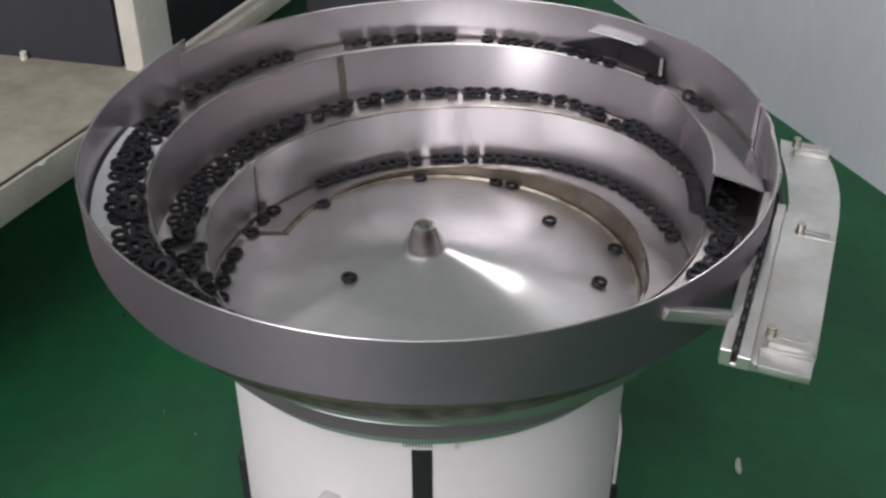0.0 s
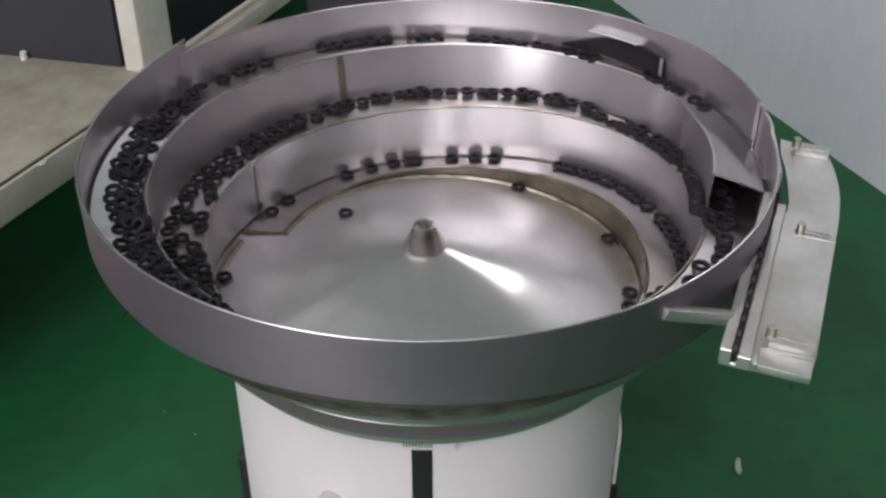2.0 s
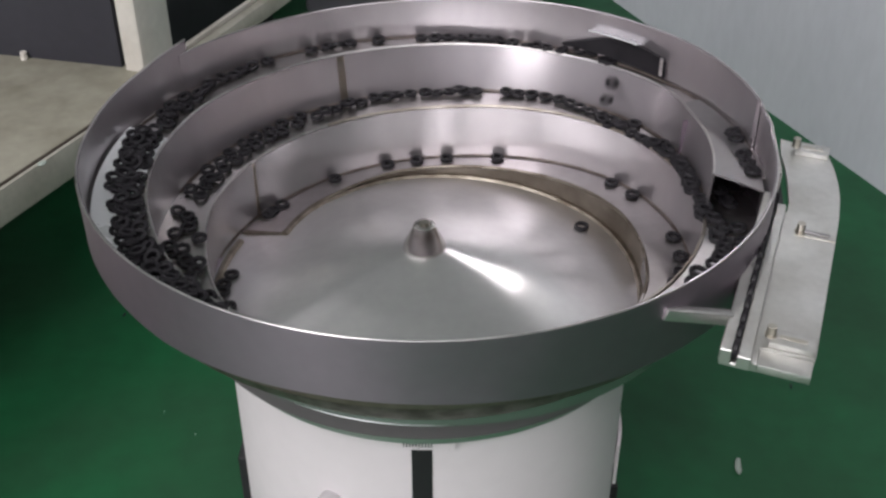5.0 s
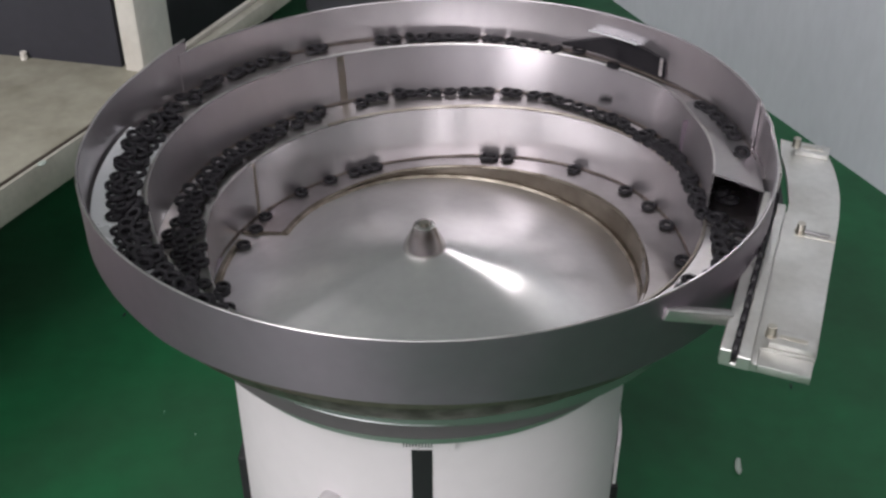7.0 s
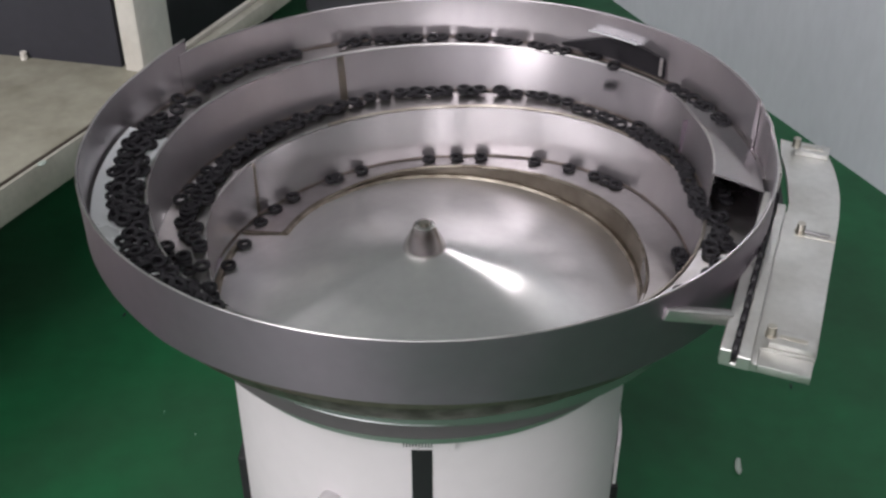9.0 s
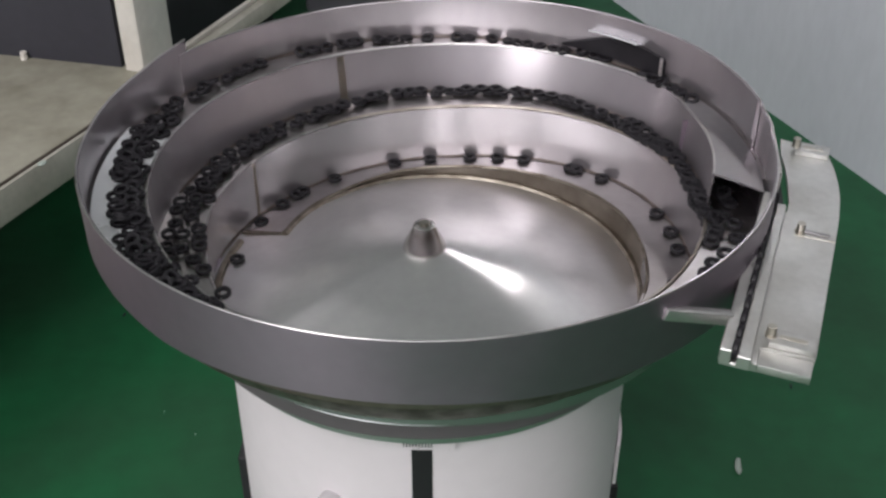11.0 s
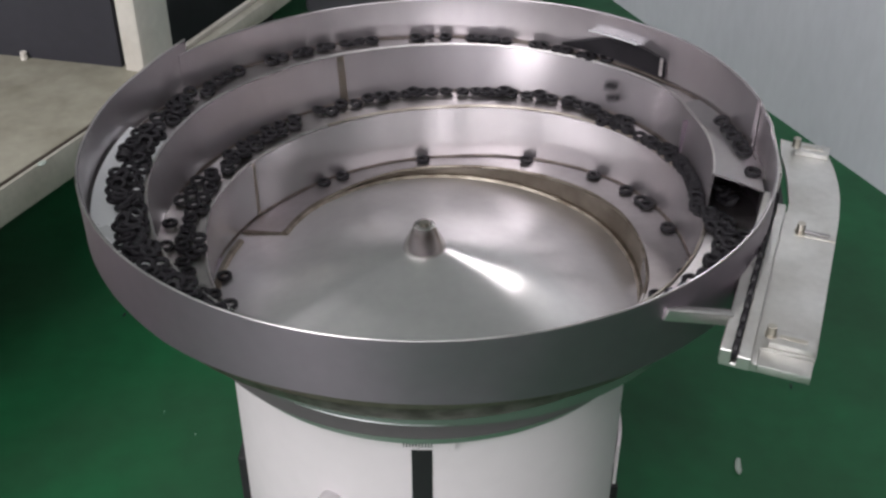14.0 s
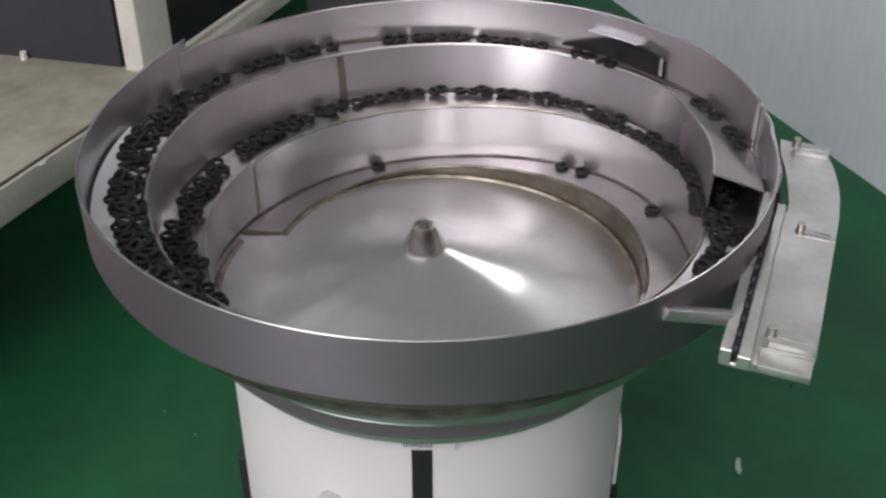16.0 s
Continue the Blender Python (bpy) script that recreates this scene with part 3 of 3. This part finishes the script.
def at_shelf_speck():
    return pose(-0.4935, 0.360, 0.3035, 0, 0, 66) @ Matrix.Diagonal((0.007, 0.005, 0.0022, 1))


def build_debris():
    bm = bmesh.new()
    bmesh.ops.create_icosphere(bm, subdivisions=2, radius=1.0, matrix=at_shelf_speck())
    tagged(part("paint_flake", bm, M_CHIP), "pale paint flake on the bench's rail", "debris", group="crumbs on the bench")
    for x, y, s, mat in ((0.3867, 0.1105, 0.015, M_CHIP), (0.4951, 0.2604, 0.006, M_SPECK), (-0.3059, 0.1792, 0.0026, M_CHIP), (-0.3551, 0.2214, 0.0022, M_CHIP),
                         (-0.4545, 0.4321, 0.006, M_SPECK)):
        bm = bmesh.new()
        bmesh.ops.create_icosphere(bm, subdivisions=2, radius=1.0, matrix=pose(x, y, s * 0.15, 0, 0, 80) @ Matrix.Diagonal((s, s * 0.28, s * 0.25, 1)))
        for v in bm.verts:
            v.co += Vector((noise.noise(v.co * 400), noise.noise(v.co * 400 + Vector((5, 1, 2))), 0)) * s * 0.2
        ob = part("debris_chip", bm, mat)
        tagged(ob, "pale chip of swarf lying on the floor" if mat == M_CHIP else "dark crumb lying on the floor", "debris", group="crumbs on the floor")


# ---------------------------------------------------------------- the rings that are fed
RING_H, RING_R = 0.0042, 0.0075


RING_PROFILE = ((0.0040, -0.0014), (0.0047, -0.0021), (0.0067, -0.0021), (0.0075, -0.0014), (0.0075, 0.0014), (0.0067, 0.0021), (0.0047, 0.0021), (0.0040, 0.0014))


def ring_mesh():
    bm = lathe(bmesh.new(), RING_PROFILE, 18, closed=True)
    bmesh.ops.recalc_face_normals(bm, faces=bm.faces[:])
    me = bpy.data.meshes.new("rubber_ring")
    bm.to_mesh(me)
    bm.free()
    me.materials.append(M_RING)
    me.shade_smooth()
    me.set_sharp_from_angle(angle=radians(35))
    return me


# moments at which a ring passes the far side on the lowest turn
PASSES = (-2.1, -1.98, -1.88, -1.77, -1.67, -1.57, -1.48, -1.38, -1.28, -1.18, -1.08, -0.98, -0.89, -0.79, -0.7, -0.62, -0.54, -0.51, -0.42, -0.33,
          -0.2, -0.08, 0.01, 0.1, 0.27, 0.39, 0.46, 0.54, 0.65, 0.7, 0.8, 0.89, 0.98, 1.03, 1.1, 1.62, 1.78, 1.97, 2.27, 2.32, 2.46, 2.65,
          2.87, 3.44, 3.65, 4.6, 5.01, 5.26, 5.51, 5.98, 6.52, 6.64, 6.69, 7.61, 7.7, 7.8, 8.02, 8.3, 8.73, 8.93, 9.16, 9.74, 9.96, 10.01,
          10.39, 10.6, 10.82, 11.15, 11.45, 11.98, 12.28, 12.35, 12.51, 12.81, 13.37, 14.21, 14.91, 15.08, 16.59)
SPEED = 40.5                 # degrees a second on the middle turn
LOW_SPEED = 36.5             # on the lowest turn
TIMES = [i * 0.4 for i in range(41)]
MOVERS = []


def wall_r(th):
    """The wall against which a ring runs; it eases outwards where the top track has ended."""
    if th + 360 > END:
        return 0.256 + (OUT_R - 0.256) * min(1.0, (th + 360 - END) / 14.0)
    return foot_r(th)


def on_track(th, lane, lift):
    # where they have just dropped they lie all across the middle turn
    inward = 0.0
    if 316 < th < 396:
        inward = 0.030 * ((lane * 37.31) % 1.0) ** 4 * min(1.0, (396 - th) / 50)
    wall, lip = wall_r(th), lip_r(th)
    if th > 700:
        wall = OUT_R
    r = wall - 0.0082 - lane * 0.0135 - inward
    r = min(max(r, lip + 0.005), wall - 0.0078)
    if 190 < th < 330:
        # drawn in at the front, so the camera sees no ring through the skirt
        r += (min(r, 0.2165) - r) * ease((th - 190) / 12) * (1 - ease((th - 318) / 12))
    w = min(1.0, max(0.0, (r - lip) / (wall - lip)))
    return r, track_z(th) + (foot_z(th) - track_z(th)) * w + RING_H / 2 + lift


def ease(x):
    x = min(1.0, max(0.0, x))
    return x * x * (3 - 2 * x)


def spilling(th, lane, lift, edge):
    """On the way to the lip before it tips over: the last degrees of a loop."""
    r, z = on_track(th, lane, lift)
    w = min(1.0, max(0.0, (th - edge + 9) / 9))
    return r + (lip_r(th) - 0.002 - r) * w * w, z


# angle reached, pace: quick on the middle turn, slow where the rings crowd beside the shelf, quicker on the far side
PACES = ((556, 14.0), (668, SPEED), (738, 7.5), (752, 20.0), (2000, 35.0))


def top_pace(s, start):
    """Angle after s seconds from the start angle."""
    th = start
    for until, pace in PACES:
        need = (until - th) / pace
        if s <= need:
            return th + pace * s
        s, th = s - need, until
    return th


def top_time(start, end):
    total, th = 0.0, start
    for until, pace in PACES:
        stop = min(until, end)
        total, th = total + max(0.0, stop - th) / pace, max(th, stop)
    return total


def crowded(th, slot, lift):
    """Beside the shelf the rings lie three abreast, from the lip outwards; elsewhere they run along the wall."""
    near = ease((th - 640) / 30) * (1 - ease((th - 744) / 26))
    # two abreast where they have dropped onto the middle turn
    r, z = on_track(th, 1.0 - ease((th - 556) / 30) if slot > 0.6 and th < 600 else 0.0, 0.0)
    r = r + (lip_r(th) + 0.0083 + 0.0118 * slot - r) * near
    sheet = max(0.0, min(1.0, (r - 0.262) / 0.036)) * 0.0075 + 0.0008 if 674 < th < 737 else 0.0
    return r, z + lift * near + sheet + 0.0006


TOP_ROUND = top_time(495, 855)


OUT_START = 561.0
OUT_LAG = top_time(495, OUT_START)


def upper_loop(s, slot, lift):
    """Middle turn to top turn and back over the lip; s in seconds of a round."""
    th = top_pace(s % TOP_ROUND, 495)
    r, z = crowded(th, slot, lift)
    w = min(1.0, max(0.0, (th - 846) / 9))
    return th, r + (lip_r(th) - 0.002 - r) * w * w, z


def outlet_loop(s, slot, lift):
    """Single file along the outer wall to the end of the top track, and off it again."""
    th = top_pace((s - OUT_LAG) % TOP_ROUND, OUT_START)
    if th > 907:
        # dropped into the pocket under the outlet sheet, until the middle turn takes it on
        return 536 + 6 * (slot % 1.0), 0.270 + 0.010 * (slot % 1.0), -0.0835 + RING_H / 2 + lift + 0.0004
    return th, *crowded(th, slot, lift)


MID_SLOW = 95 / 26.0
MID_ROUND = MID_SLOW + 265 / SPEED


def middle_loop(s, lane, lift):
    """Round the middle turn and, before the top lip begins, down over the edge again; crowded and slower beside the shelf."""
    s %= MID_ROUND
    th = 320 + 26.0 * s if s < MID_SLOW else 415 + SPEED * (s - MID_SLOW)
    # the rings that drop from the top turn push the others inwards
    file = lane * (1 - ease((th - 405) / 45)) + (lane % 0.1)
    return th, *spilling(th, file + (1.1 + 10 * (lane % 0.1)) * ease((th - 486) / 22), lift, 680)


def first_climb(t, when, lane, lift):
    """A ring that drops to the bottom, climbs the lowest turn and joins the middle one."""
    th = 96 + LOW_SPEED * (t - when)
    if th < -40 or th >= 320:
        return middle_loop((th - 320) / LOW_SPEED if th >= 320 else (th + 40) / LOW_SPEED, lane % 0.1 + 1.0, lift + 0.003)
    if th < 22:
        r = 0.200
        return th, r, disc_z(r) + RING_H / 2 + 0.0012
    r, z = on_track(th, 0.0, 0)
    w = min(1.0, (th - 22) / 20)
    return th, 0.200 + (r - 0.200) * w, z


def on_disc(t, th0, r0, rate, growth):
    """A ring that circles outwards on the bottom disc until the track takes it."""
    th, r = th0 + rate * t, min(0.194, r0 + growth * t)
    return th, r, disc_z(r) + RING_H / 2 + 0.0008


def ring_rows(state, rng, tilt):
    lean = Euler((radians(rng.gauss(0, tilt)), radians(rng.gauss(0, tilt)), rng.uniform(0, 6.28))) if rng else Euler()
    rows, extra = [], []
    # find the drops and hops: where the height jumps, add a key just before and after
    fine = [k * 0.05 for k in range(321)]
    before = state(0.0)
    for t in fine[1:]:
        now = state(t)
        if now[2] < before[2] - 0.02 or now[2] > before[2] + 0.008:
            extra.append((t - 0.05, t + 0.10))
        before = now
    keep = [t for t in TIMES if not any(a - 0.12 < t < b + 0.12 for a, b in extra)]
    keep += [t for pair in extra for t in pair if 0 <= t <= 16.0]
    keep = sorted({0.0, 16.0, *[round(t, 3) for t in keep]})
    for t in keep:
        th, r, z, *_ = state(t)
        m = Matrix.Translation(around(th, r, z)) @ Matrix.Rotation(radians(-th), 4, "Z") @ lean.to_matrix().to_4x4()
        rows.append((t, m))
    return rows


def build_rings():
    rng = random.Random(7)
    me = ring_mesh()
    def mover(state, tilt):
        ob = tagged(new("rubber_ring", me), "small black rubber ring sliding along the stainless steel track", "ring", group="rings in the bowl")
        MOVERS.append((ob, ring_rows(state, rng, tilt)))
    # one procession feeds the top turn: most rings tip back over the lip, some go on to the outlet
    rate = 12.4
    count = int(TOP_ROUND * rate)
    for k in range(count):
        goes_on = (k // 7) % 4 == 0
        gap = noise.noise(Vector((k * 0.21, 3.7, 1.0))) < -0.40 or rng.random() < 0.05
        slot, lift, tilt = ((0.0, 0.0, 4), (0.85, 0.0, 4), (0.4, 0.0047, 16), (1.6, 0.0, 4), (1.15, 0.0047, 16))[k % 5]
        slot += rng.uniform(-0.18, 0.18)
        s0 = TOP_ROUND * (k + rng.uniform(-0.25, 0.25)) / count
        if not gap:
            mover(lambda t, s0=s0, slot=slot, lift=lift, loop=outlet_loop if goes_on else upper_loop: loop(s0 + t, slot, lift), tilt)
    # the middle turn: single file against the wall, in trains
    count = int(MID_ROUND * 12.0)
    for k in range(count):
        if noise.noise(Vector((k * 0.17, 9.2, 4.0))) < -0.46 or rng.random() < 0.03:
            continue
        s0 = MID_ROUND * (k + rng.uniform(-0.2, 0.2)) / count
        lane, lift = (k % 2) + rng.uniform(0.0, 0.09), rng.uniform(0.0003, 0.0014)
        mover(lambda t, s0=s0, lane=lane, lift=lift: middle_loop(s0 + t, lane, lift), 4)
    waiting = list(PASSES)
    # rings that circle on the bottom disc at first; each one is among those that climb the lowest turn later
    climb = (96 - 22) / LOW_SPEED
    for th0, r0, rate, growth in ((-27, 0.084, 35.5, 0.0185), (147.5, 0.147, 36, 0.016), (187.6, 0.164, 36, 0.014), (166.5, 0.193, 36, 0.0), (113.2, 0.1875, 37, 0.003),
                                  (118.6, 0.190, 37, 0.002), (87, 0.181, 37, 0.008), (47.6, 0.165, 37, 0.013)):
        guess = (382 - th0) / rate + climb
        when = min(waiting, key=lambda w: abs(w - guess))
        waiting.remove(when)
        pace = (382 - th0) / (when - climb)
        def state(t, th0=th0, r0=r0, growth=growth, when=when, pace=pace):
            if t < when - climb:
                return on_disc(t, th0, r0, pace, growth)
            return first_climb(t, when, 0.05, 0.0005)
        mover(state, 2)
    for when in waiting:
        ln, lf = rng.uniform(0, 0.09), rng.uniform(0.0003, 0.001)
        mover(lambda t, when=when, ln=ln, lf=lf: first_climb(t, when, ln, lf), 2)
    # a full, waiting row in the slot of the chute
    for k in range(13):
        u = 0.006 + k * 0.0176
        q = chute_at(u, 0.0042 + 0.0033 * u / 0.2245, -0.0456 + RING_R + 0.0014)
        m = Matrix.Translation(q) @ Matrix.Rotation(radians(CHUTE_TURN), 4, "Z") @ Matrix.Rotation(radians(90), 4, "X")
        ob = tagged(new("rubber_ring", me), "small black rubber ring waiting in the chute's slot", "ring", group="rings in the chute")
        ob.matrix_world = m


def motions():
    for ob, rows in MOVERS:
        walk(ob, rows)


build_floor_room()
feeder = tagged(new("bowl_feeder"), "stainless steel vibratory bowl feeder on a white drum base", "parts feeder")
build_bowl(feeder)
build_chute(feeder)
build_drum(feeder)
build_bench()
build_debris()
build_rings()
motions()
